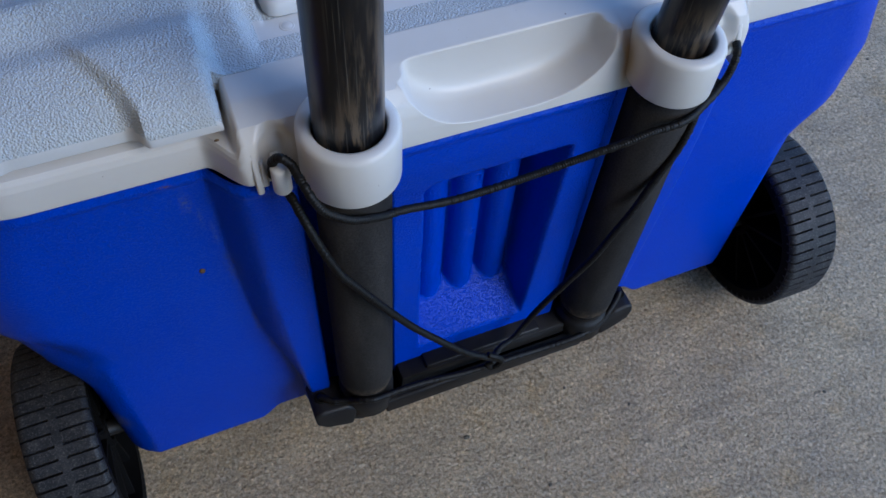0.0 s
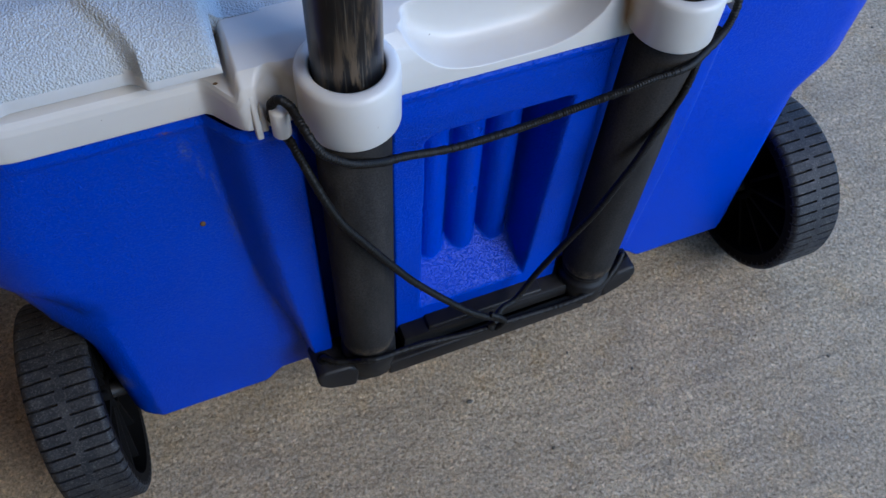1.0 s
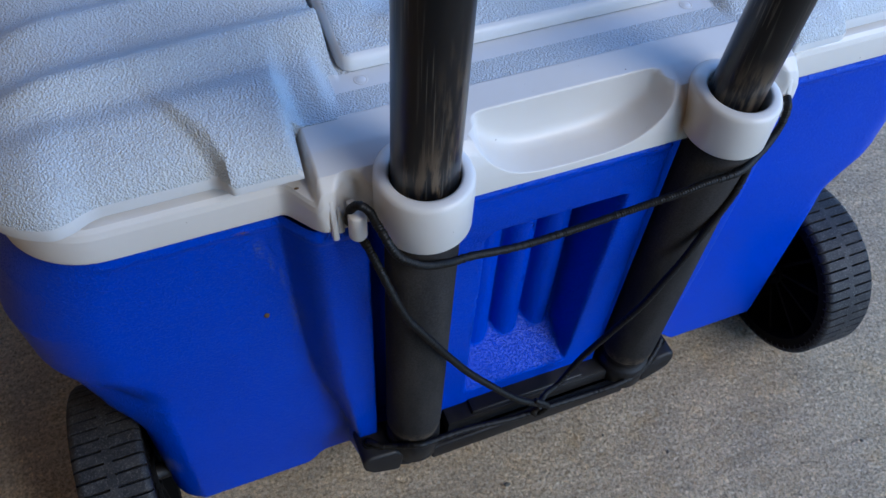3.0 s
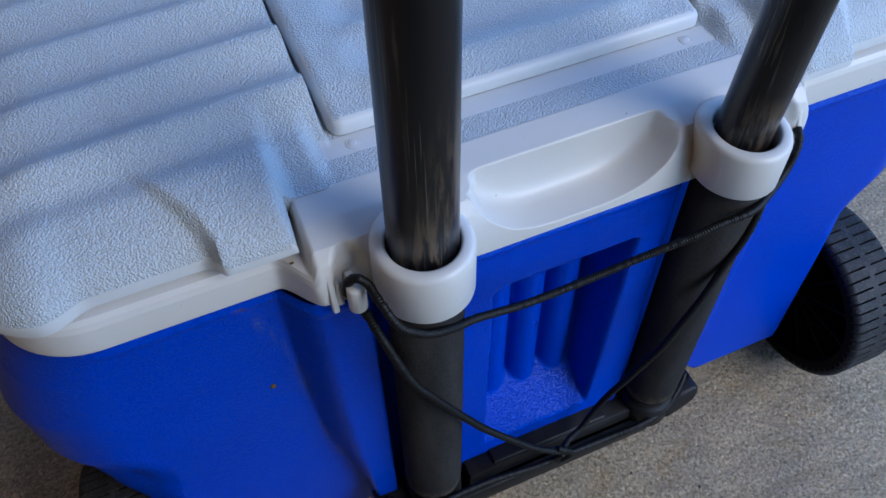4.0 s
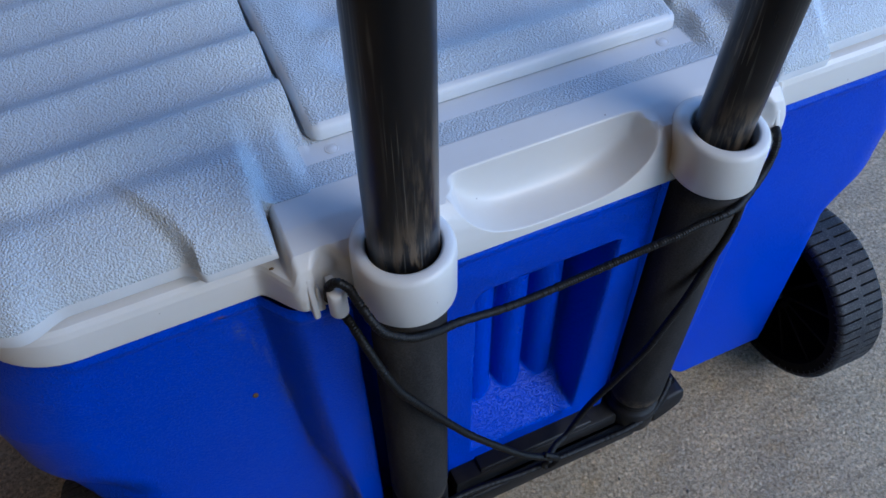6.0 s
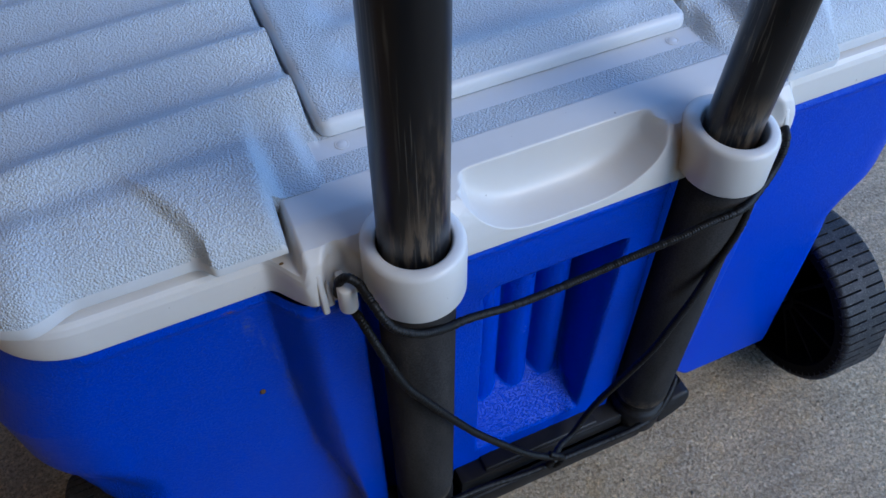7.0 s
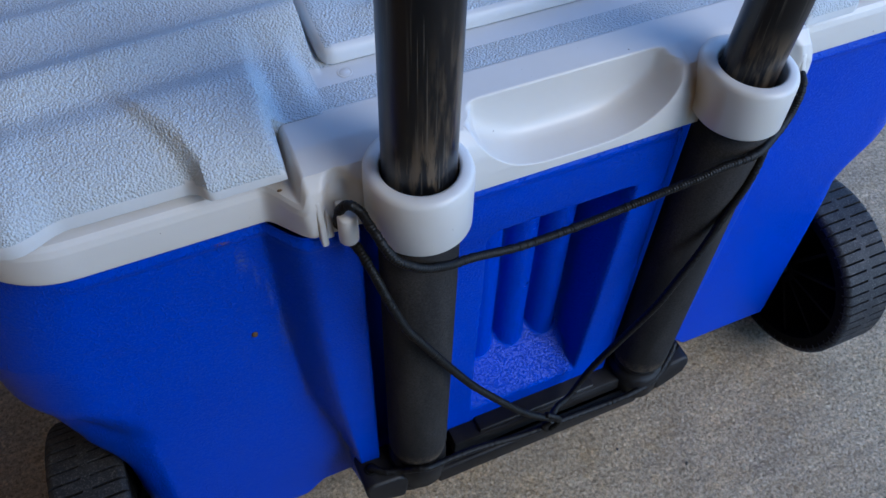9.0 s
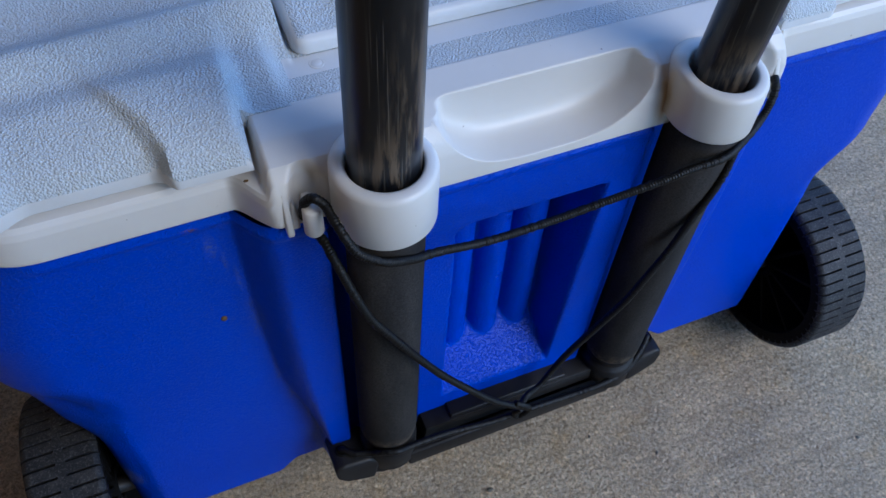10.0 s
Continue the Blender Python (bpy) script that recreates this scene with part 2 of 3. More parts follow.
c7 = noise_tex(CONC, 185, 2, 0.5)
bumps(CONC, (c5, 0.7, 0.008), (c7, 1.0, 0.0240), (c1, 0.9, 0.006), (c3, 0.6, 0.002))


# ---- mesh helpers ----
def part(name, bm, mat, parent=None, label="", smooth=True):
    me = bpy.data.meshes.new(name)
    bm.normal_update()
    bm.to_mesh(me)
    bm.free()
    me.materials.append(mat)
    if smooth:
        for p in me.polygons:
            p.use_smooth = True
    ob = new(name, me)
    ob.parent = parent
    if label:
        ob["label"] = label
    return ob


def sharp(ob, degrees=35):
    """Keep edges steeper than this crisp."""
    me = ob.data
    bm = bmesh.new()
    bm.from_mesh(me)
    for e in bm.edges:
        if len(e.link_faces) == 2 and e.calc_face_angle(0) > radians(degrees):
            e.smooth = False
    bm.to_mesh(me)
    bm.free()
    return ob


def sstep(a, b, x):
    if a == b:
        return float(x > a)
    t = min(1.0, max(0.0, (x - a) / (b - a)))
    return t * t * (3 - 2 * t)


def lerp(a, b, t):
    return a + (b - a) * t


def interp(x, pts):
    return float(np.interp(x, [p[0] for p in pts], [p[1] for p in pts]))


def grid(bm, rows, close_u=False, close_v=False):
    """Quads over rows of points; all rows have the same length."""
    vs = [[bm.verts.new(p) for p in r] for r in rows]
    nv, nu = len(vs), len(vs[0])
    for j in range(nv if close_v else nv - 1):
        for i in range(nu if close_u else nu - 1):
            a, b = vs[j][i], vs[j][(i + 1) % nu]
            c, d = vs[(j + 1) % nv][(i + 1) % nu], vs[(j + 1) % nv][i]
            bm.faces.new((a, b, c, d))
    return vs


def lathe(bm, profile, centre=(0, 0, 0), n=64, axis="z"):
    """Revolve (radius, height) points about an axis through centre."""
    rows = []
    for r, h in profile:
        row = []
        for k in range(n):
            a = 2 * math.pi * k / n
            p = (r * math.cos(a), r * math.sin(a), h)
            if axis == "x":
                p = (h, r * math.cos(a), r * math.sin(a))
            row.append((centre[0] + p[0], centre[1] + p[1], centre[2] + p[2]))
        rows.append(row)
    return grid(bm, rows, close_u=True)


def block(bm, x0, x1, y0, y1, z0, z1, bevel=0.002, seg=2, taper=0.0):
    """A bevelled box; taper draws its top in at front and ends."""
    m = Matrix.LocRotScale(((x0 + x1) / 2, (y0 + y1) / 2, (z0 + z1) / 2), None, (x1 - x0, y1 - y0, z1 - z0))
    made = bmesh.ops.create_cube(bm, size=1, matrix=m)["verts"]
    for v in made:
        if v.co.z > (z0 + z1) / 2:
            v.co.x += taper if v.co.x < (x0 + x1) / 2 else -taper
            if v.co.y < (y0 + y1) / 2:
                v.co.y += taper
    if bevel:
        edges = list({e for v in made for e in v.link_edges})
        bmesh.ops.bevel(bm, geom=edges, offset=bevel, segments=seg, affect="EDGES", profile=0.5)


def prism(bm, outline_xz, y0, y1, bevel=0.002, seg=3, lean=0.0):
    """A bevelled solid with this front outline; lean draws the upper front edge back."""
    z0, z1 = min(p[1] for p in outline_xz), max(p[1] for p in outline_xz)
    a = [bm.verts.new((x, y0 + lean * (z - z0) / (z1 - z0), z)) for x, z in outline_xz]
    b = [bm.verts.new((x, y1, z)) for x, z in outline_xz]
    made = [bm.faces.new(a), bm.faces.new(list(reversed(b)))]
    for i in range(len(a)):
        j = (i + 1) % len(a)
        made.append(bm.faces.new((a[j], a[i], b[i], b[j])))
    bmesh.ops.recalc_face_normals(bm, faces=made)
    bmesh.ops.bevel(bm, geom=list({e for f in made for e in f.edges}), offset=bevel, segments=seg, affect="EDGES", profile=0.5)


def spline(points, steps=10):
    """Catmull-Rom through the points."""
    pts = [Vector(p) for p in points]
    pts = [pts[0] * 2 - pts[1]] + pts + [pts[-1] * 2 - pts[-2]]
    out = []
    for i in range(1, len(pts) - 2):
        a, b, c, d = pts[i - 1:i + 3]
        for k in range(steps):
            t = k / steps
            out.append(0.5 * (2 * b + (c - a) * t + (2 * a - 5 * b + 4 * c - d) * t * t + (3 * b - a - 3 * c + d) * t ** 3))
    out.append(pts[-2])
    return out


def rope(bm, points, radius, n=18, ribs=0.08, steps=12, pitch=0.0015, lumps=0.075):
    """A round cord along a spline, with the zigzag ridges of its braid."""
    path = spline(points, steps)
    fine = [path[0]]
    for p in path[1:]:
        k = max(1, round((p - fine[-1]).length / (pitch / 4)))
        q = fine[-1].copy()
        for i in range(1, k + 1):
            fine.append(q.lerp(p, i / k))
    side = Vector((0.13, 0.37, 0.92))
    rows, run = [], 0.0
    for i, p in enumerate(fine):
        if i:
            run += (p - fine[i - 1]).length
        d = (fine[min(i + 1, len(fine) - 1)] - fine[max(i - 1, 0)]).normalized()
        u = (side - d * side.dot(d)).normalized()
        side = u
        w = d.cross(u)
        lump = 1 + lumps * math.sin(run * 1150 + 1.5 * math.sin(run * 310)) * (0.6 + 0.4 * math.sin(run * 197))
        row = []
        for k in range(n):
            a = 2 * math.pi * k / n
            r = radius * lump * (1 + ribs * math.cos(2 * math.pi * run / pitch + 2.4 * abs((a * 3 / math.pi) % 2 - 1)))
            row.append(p + u * (r * math.cos(a)) + w * (r * math.sin(a)))
        rows.append(row)
    vs = grid(bm, rows, close_u=True)
    bm.faces.new(list(reversed(vs[0])))
    bm.faces.new(vs[-1])


# ---- ground ----
bm = bmesh.new()
bmesh.ops.create_grid(bm, x_segments=8, y_segments=8, size=60)
ground = part("ground", bm, CONC)
tagged(ground, "bare weathered grey-beige concrete slab with gritty surface", "ground", kind="structure")

# ---- unseen slabs, added to shade the cooler ----
PAINT = material("brown_wall_paint", (0.42, 0.36, 0.29), 0.8)
put(PAINT, "Base Color", mix(PAINT, noise_tex(PAINT, 3, 4, 0.6), (0.26, 0.135, 0.055), (0.32, 0.175, 0.075)))
bumps(PAINT, (noise_tex(PAINT, 150, 3), 0.2, 0.002))


def slab(name, label, category, *box):
    bm = bmesh.new()
    block(bm, *box, 0.01)
    return tagged(part(name, bm, PAINT, smooth=False), label, category, kind="structure")


# out of view: added to block sky and sun from above and left
slab("ceiling", "unseen plain brown slab added to block overhead sky", "ceiling", -0.66, 0.80, -3.0, 0.40, 2.45, 2.6)
slab("shade_wall_south", "unseen plain brown wall added to block light", "wall", -0.46, 0.10, -1.15, -0.95, 0.0, 2.45)
slab("shade_wall_north", "unseen plain brown wall added to block light", "wall", -0.46, -0.12, 1.0, 1.2, 0.0, 2.45)
slab("shade_wall_west", "unseen plain brown wall added to block light", "wall", -0.66, -0.46, -3.0, 1.8, 0.0, 2.45)

# ---- cooler ----
cooler = new("wheeled_cooler")
tagged(cooler, "blue plastic wheeled cooler with white lid and black pull-handle tubes", "cooler")

RIM_Z = 0.363
BACK = 0.44


def outline(half, radius, front, back, n_front=0, n_corner=12, n_side=14, n_back=10):
    """Closed plan outline: front from -x to +x, then round; front x spacing even."""
    pts = []
    a = half - radius
    for i in range(n_front + 1):
        pts.append((lerp(-a, a, i / n_front), front))
    for k in range(1, n_corner + 1):
        t = math.pi / 2 * k / n_corner
        pts.append((a + radius * math.sin(t), front + radius - radius * math.cos(t)))
    for k in range(1, n_side):
        pts.append((half, lerp(front + radius, back - radius, k / n_side)))
    for k in range(n_corner + 1):
        t = math.pi / 2 * k / n_corner
        pts.append((a + radius * math.cos(t), back - radius + radius * math.sin(t)))
    for k in range(1, n_back):
        pts.append((lerp(a, -a, k / n_back), back))
    for k in range(n_corner + 1):
        t = math.pi / 2 * k / n_corner
        pts.append((-a - radius * math.sin(t), back - radius + radius * math.cos(t)))
    for k in range(1, n_side):
        pts.append((-half, lerp(back - radius, front + radius, k / n_side)))
    for k in range(n_corner):
        t = math.pi / 2 * k / n_corner
        pts.append((-a - radius * math.cos(t), front + radius - radius * math.sin(t)))
    return pts


FACE, PROUD = 0.030, 0.010      # depth of the side panels and of the raised middle
OUTER = [(0.10, 0.1330), (0.133, 0.1385), (0.158, 0.1445), (0.187, 0.1510), (0.21, 0.1540), (0.28, 0.1580), (0.36, 0.1585)]
INNER = [(0.10, 0.1285), (0.13, 0.1310), (0.165, 0.1330), (0.205, 0.1355), (0.25, 0.1375), (0.36, 0.1400)]


def body_front(x, z):
    """Depth of the front face: raised middle, channels for the tubes, ribbed recess."""
    u = abs(x)
    a, b = interp(z, INNER), interp(z, OUTER)
    t = min(1.0, max(0.0, (u - a) / (b - a)))
    y = lerp(PROUD, FACE, lerp(sstep(a, b, u), t * t, 0.6))
    # channel round each tube
    y += 0.026 * (sstep(0.0655, 0.0695, u) - sstep(0.1115, 0.1165, u)) * sstep(0.09, 0.095, z)
    # recess between the tubes, its back set with three columns over a sloping ledge
    left, right = 0.0465, interp(z, [(0.13, 0.0345), (0.32, 0.0436)])
    if z > 0.1260 and -left - 0.004 < x < right + 0.006:
        deep = 0.042
        for c in (-0.0280, -0.0032, 0.0223):
            q = (x - c) / 0.0127
            if abs(q) < 1:
                deep = min(deep, 0.042 - 0.0175 * math.sqrt(1 - q * q))
        ledge = max(0.0, z - 0.1265)
        wall_r = max(0.0, (right + 0.004 - x)) * 4.8
        wall_r = wall_r * sstep(0.0, 0.007, right + 0.005 - x)
        wall_l = max(0.0, (x + left)) * 16.0
        corner = math.hypot(max(0.0, -left + 0.008 - x), max(0.0, z - 0.3135))
        top = sstep(0.3225, 0.3195, z) * sstep(0.0085, 0.0068, corner)
        y += min(deep, ledge, wall_r, wall_l) * top
    # lip under the rim
    y -= 0.0010 * sstep(0.3535, 0.3550, z) - 0.0030 * sstep(0.3585, 0.3600, z)
    return y


def body_bottom(x):
    return lerp(0.0665, 0.0520, sstep(0.152, 0.171, abs(x)))


def body_half(z, y):
    low, high = 0.272, interp(z, [(0.15, 0.283), (0.20, 0.291), (0.25, 0.309), (0.30, 0.311), (0.335, 0.300), (0.363, 0.2862)])
    t = max(sstep(0.205, 0.262, z), sstep(0.150, 0.175, y), 0.85 * sstep(0.034, 0.060, y) * sstep(0.150, 0.195, z))
    return lerp(low, high, t)


bm = bmesh.new()
rows = []
NZ = 200
for j in range(NZ + 1):
    v = j / NZ
    row = []
    zr = lerp(0.055, RIM_Z, v)
    radius = lerp(0.028, 0.050, sstep(0.19, 0.27, zr))
    half_f = body_half(zr, 0.03)
    for x, y in outline(half_f, radius, FACE, BACK, 380):
        zb = body_bottom(x) if y < 0.2 else 0.055
        z = lerp(zb, RIM_Z, v)
        if y > FACE + 0.001:
            x = math.copysign(abs(x) / half_f * body_half(zr, y), x)
            rows_y = y
        else:
            rows_y = body_front(x, z)
        row.append((x, rows_y, z))
    rows.append(row)
rows.insert(0, [(x * 0.985, 0.2 + (y - 0.2) * 0.97, z) for x, y, z in rows[0]])
rows.insert(0, [(x, y, 0.082) for x, y, z in rows[0]])
vs = grid(bm, rows, close_u=True)
bm.faces.new(list(reversed(vs[0])))
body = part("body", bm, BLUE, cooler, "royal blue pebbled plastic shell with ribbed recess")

# rim: smooth white band with the plate that holds the handle tubes
bm = bmesh.new()
rows = []
SIDE_P = [(0.0015, 0.3622), (0.0, 0.3636), (0.0, 0.374), (0.0004, 0.3800), (0.0016, 0.3832), (0.0036, 0.3852), (0.012, 0.3866), (0.045, 0.3858), (0.05, 0.380)]
MID_P = [(0.003, 0.3628), (0.0, 0.3643), (0.0005, 0.374), (0.002, 0.384), (0.005, 0.391), (0.011, 0.3965), (0.024, 0.4005), (0.0428, 0.4016), (0.0440, 0.3985)]


def along(profile, s):
    k = [i / (len(profile) - 1) for i in range(len(profile))]
    return (float(np.interp(s, k, [p[0] for p in profile])), float(np.interp(s, k, [p[1] for p in profile])))


ARC_S = [k / 160 for k in range(161)]
arc_points = [along(MID_P, t) for t in ARC_S]
ARC_Z = [p[1] + 1e-6 * k for k, p in enumerate(arc_points)][:141]
ARC = [0.0]
for p, q in zip(arc_points, arc_points[1:]):
    ARC.append(ARC[-1] + math.hypot(q[0] - p[0], q[1] - p[1]))
WALL_Y = 0.031


def wall_y(q):
    """Back wall of the pocket, curving forward at its ends."""
    return WALL_Y - 0.012 * min(1.0, q) ** 16


def s_at(y):
    return float(np.interp(y - 0.0065, [p[0] for p in arc_points[40:141]], ARC_S[40:141]))


KNOT_J = (0, 40, 80, 110)
NS = 110
base_line = outline(0.2885, 0.0475, 0.0285, BACK + 0.0015, 420, 14, 14, 10)


def pocket_point(k, y0, z0, y1, z1):
    """Section of the finger pocket: floor, rounded corner, upright wall."""
    r = 0.0095
    a, c, e = Vector((y0, z0)), Vector((y1, z0)), Vector((y1, z1))
    p = c.lerp(a, min(1, r / max(1e-6, (a - c).length)))
    q = c.lerp(e, min(1, r / max(1e-6, (e - c).length)))
    if k < 0.35:
        return a.lerp(p, k / 0.35)
    if k > 0.65:
        return q.lerp(e, (k - 0.65) / 0.35)
    t = (k - 0.35) / 0.3
    return p * (1 - t) ** 2 + c * (2 * t * (1 - t)) + q * t * t


for j in range(NS + 1):
    row = []
    for i, (x, y) in enumerate(base_line):
        u = abs(x)
        front = y < 0.0286
        q = u / (0.0605 if x < 0 else 0.0630)
        inside = front and q < 1
        floor_z = 0.3695 + 0.0297 * q ** (3.7 if x < 0 else 3.2) if inside else 9
        s_lip = float(np.interp(floor_z, ARC_Z, ARC_S[:141])) if inside else 1
        s_top = s_at(wall_y(q))
        s_lip = min(s_lip, s_top - 0.015)
        s = float(np.interp(j, KNOT_J, (0.0, s_lip, s_top, 1.0)))
        w = 1 - sstep(0.1378, 0.1420, u) if front else 0.0
        d = 1 - sstep(0.1375, 0.1565, u) if front else 0.0
        a, b = along(SIDE_P, s), along(MID_P, s)
        inset, z = lerp(a[0], b[0], w), lerp(a[1], b[1], w)
        y0 = y - 0.0220 * d
        if front:
            if inside and 40 <= j <= 80:
                lip, top = along(MID_P, s_lip), along(MID_P, s_top)
                p = pocket_point((j - 40) / 40, y0 + lip[0], lip[1], wall_y(q), top[1])
                p = Vector((y0 + inset, z)).lerp(p, sstep(1.0, 0.82, q))
                row.append((x, p.x, p.y))
                continue
            # scoop behind each cord hook
            inset += 0.0065 * sstep(0.0100, 0.0035, math.hypot(u - 0.1235, (z - 0.3850) * 0.75))
            # the lower edge lifts towards the cord hook
            z += 0.0034 * sstep(0.1075, 0.1180, u) * sstep(0.1520, 0.1400, u) * sstep(0.380, 0.366, z)
            row.append((x, y0 + inset, z))
        else:
            n = Vector((x - math.copysign(min(u, 0.241), x), y - min(max(y, 0.076), BACK - 0.046), 0))
            n = n.normalized() if n.length > 1e-6 else Vector((0, 1, 0))
            row.append((x - n.x * inset, y - n.y * inset, z))
    rows.append(row)
grid(bm, rows, close_u=True)
rim = part("rim", bm, WHITE, cooler, "smooth white plastic rim with finger pocket")

# lid: pebbled white, with waves, pads and finger grips
LH, LR, LF, LB = 0.2955, 0.050, 0.0265, 0.437


def grip_front(u):
    return LF + 0.0085 * sstep(0.262, 0.236, u)


PAD = 0.0235


def lid_front(u):
    """How far forward the lid reaches."""
    y = lerp(grip_front(u), PAD, sstep(0.1835, 0.1765, u))
    return lerp(y, 0.0475, sstep(0.1430, 0.1416, u))


def roll(d):
    """Rounded front: height over the lower edge at a distance from it."""
    k = min(1.0, max(0.0, d / 0.058))
    return 0.0265 * (1 - (1 - k) ** 2) ** 0.62


def scallops(y, first, pitch=0.0432):
    """Hollows between narrow ridges, from -1 to 1; a ridge stands at first."""
    k = ((y - first) / pitch) % 1.0
    return 1 - 2 * (math.sqrt(0.09 + math.sin(math.pi * k) ** 2) - 0.30) / 0.744


def waves(y):
    return 0.0050 * scallops(y, 0.1455)


def lid_height(x, y):
    u = abs(x)
    qx, qy = u - (LH - LR), max(grip_front(u) + LR - y, y - (LB - LR))
    d = LR - math.hypot(max(qx, 0), max(qy, 0)) - min(max(qx, qy), 0)
    lift = 0.0012 * sstep(0.262, 0.236, u) * sstep(0.03, 0.0, d)
    z = 0.3912 + 0.97 * roll(d) + lift
    edge = 0.1765 + 0.026 * sstep(0.028, 0.095, y)
    pad = sstep(edge + 0.0062, edge, u)
    z = lerp(z, 0.3968 + 0.77 * roll(y - PAD), pad)
    z -= 0.0050 * (1 - math.sqrt(1 - min(1.0, max(0.0, (0.1492 - u) / 0.0062)) ** 2)) * sstep(0.060, 0.040, y)
    z += waves(y - 0.06 * (0.18 - u)) * sstep(0.058, 0.088, y) * sstep(0.0, 0.05, d)
    # beside the hatch: a cove stepping down from the pad, then on to the low trough
    low = 0.4004 + 0.0008 * sstep(0.066, 0.048, y)
    q = min(1.0, max(0.0, (y - 0.050) / 0.052))
    mid = lerp(0.4020, z, 0.65 * q + 0.35 * q * q * (3 - 2 * q))
    z = lerp(z, mid, sstep(0.1450, 0.1350, u + 0.002 * sstep(0.07, 0.10, y)))
    z = lerp(z, low, sstep(0.1235, 0.1135, u) * (1 - sstep(0.074, 0.098, y)))
    z = lerp(z, low, sstep(0.1108, 0.1082, u) if x < 0 else sstep(0.1165, 0.1130, u))
    return z


bm = bmesh.new()
xs = [-LH + LH * 2 * i / 300 for i in range(301)]
xs = [x for x in xs if not 0.1070 < abs(x) < 0.1188 and abs(abs(x) - 0.1423) > 0.0007 and abs(abs(x) - 0.183) > 0.0005]
xs = sorted(xs + [s * v for s in (-1, 1) for v in (0.1075, 0.1082, 0.1088, 0.1095, 0.1101, 0.1108, 0.1114, 0.1122, 0.1130, 0.1140, 0.1150, 0.1165, 0.1180, 0.1416, 0.1430)])
NY = 210
cols = []
for x in xs:
    u = abs(x)
    y0 = lid_front(u)
    y1 = LB
    c = u - (LH - LR)
    if c > 0:
        r = LR - math.sqrt(max(0, LR * LR - c * c))
        y0, y1 = y0 + r, y1 - r
    yk = max(y0, 0.0485) + 0.012
    y_in = max(y0 + 0.0003, 0.0485)      # rows run straight from here on
    cols.append([(x, lerp(y0, y_in, j / 26) if j < 26 else lerp(y_in, yk, (j - 26) / 14) if j < 40 else lerp(yk, y1, ((j - 40) / (NY - 40)) ** 1.2), 0) for j in range(NY + 1)])
top_rows = [[(x, y, lid_height(x, y)) for x, y, _ in col] for col in cols]


def lid_under(x, y):
    u = abs(x)
    if u < 0.1423:
        return 0.394
    z = 0.3868 + 0.0012 * sstep(0.262, 0.236, u)
    return lerp(z, 0.3920, sstep(0.1835, 0.1765, u) * sstep(0.06, 0.05, y))


low_rows = [[(x, y, lid_under(x, y)) for x, y, _ in col] for col in cols]
ta = grid(bm, top_rows)
tb = grid(bm, [list(reversed(r)) for r in low_rows])


def wall(bm, a, b):
    for i in range(len(a) - 1):
        bm.faces.new((a[i], b[i], b[i + 1], a[i + 1]))


wall(bm, [r[0] for r in ta], [r[-1] for r in tb])
wall(bm, [r[-1] for r in reversed(ta)], [r[0] for r in reversed(tb)])
wall(bm, list(reversed(ta[0])), tb[0])
wall(bm, ta[-1], list(reversed(tb[-1])))
bmesh.ops.recalc_face_normals(bm, faces=bm.faces)
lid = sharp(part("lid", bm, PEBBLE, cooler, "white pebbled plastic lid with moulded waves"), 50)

# hatch in the middle of the lid
bm = bmesh.new()
HX0, HX1, HY0, HY1, HR = -0.1070, 0.1140, 0.0795, 0.385, 0.007


def hatch_height(x, y):
    qx = max(HX0 + HR - x, x - (HX1 - HR))
    qy = max(HY0 + HR - y, y - (HY1 - HR))
    d = HR - math.hypot(max(qx, 0), max(qy, 0)) - min(max(qx, qy), 0)
    k = min(1.0, max(0.0, d / 0.007))
    z = 0.4045 + 0.0055 * math.sqrt(max(0, 1 - (1 - k) ** 2))
    inner = sstep(0.088, 0.066, abs(x)) * sstep(0.079, 0.090, y)
    z += (0.002 + 0.0030 * scallops(y, 0.1005)) * inner
    z += 0.004 * sstep(0.085, 0.11, y) * (1 - inner)
    return z


top_rows, low_rows = [], []
for i in range(141):
    x = lerp(HX0, HX1, i / 140)
    c = max(HX0 + HR - x, x - (HX1 - HR), 0)
    r = HR - math.sqrt(max(0, HR * HR - c * c))
    ys = [lerp(HY0 + r, HY1 - r, (j / 150) ** 1.2) for j in range(151)]
    top_rows.append([(x, y, hatch_height(x, y)) for y in ys])
    low_rows.append([(x, y, 0.4009) for y in reversed(ys)])
ta, tb = grid(bm, top_rows), grid(bm, low_rows)
wall(bm, [r[0] for r in ta], [r[-1] for r in tb])
wall(bm, [r[-1] for r in reversed(ta)], [r[0] for r in reversed(tb)])
wall(bm, list(reversed(ta[0])), tb[0])
wall(bm, ta[-1], list(reversed(tb[-1])))
bmesh.ops.recalc_face_normals(bm, faces=bm.faces)

def smooth_where(ob, test):
    """Give the unpebbled edges their plain plastic."""
    ob.data.materials.append(PLAIN)
    for p in ob.data.polygons:
        if test(*p.center):
            p.material_index = 1


def lid_plain(x, y, z):
    u = abs(x)
    if u < 0.1145 and 0.0655 < y < 0.0800:
        return True
    return z < 0.3935 or (u < 0.1835 and z < 0.3966 and y < 0.05)


def hatch_plain(x, y, z):
    return min(x - HX0, HX1 - x, y - HY0) < 0.0035


smooth_where(lid, lid_plain)
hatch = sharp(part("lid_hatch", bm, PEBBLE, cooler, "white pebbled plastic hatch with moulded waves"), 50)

smooth_where(hatch, hatch_plain)

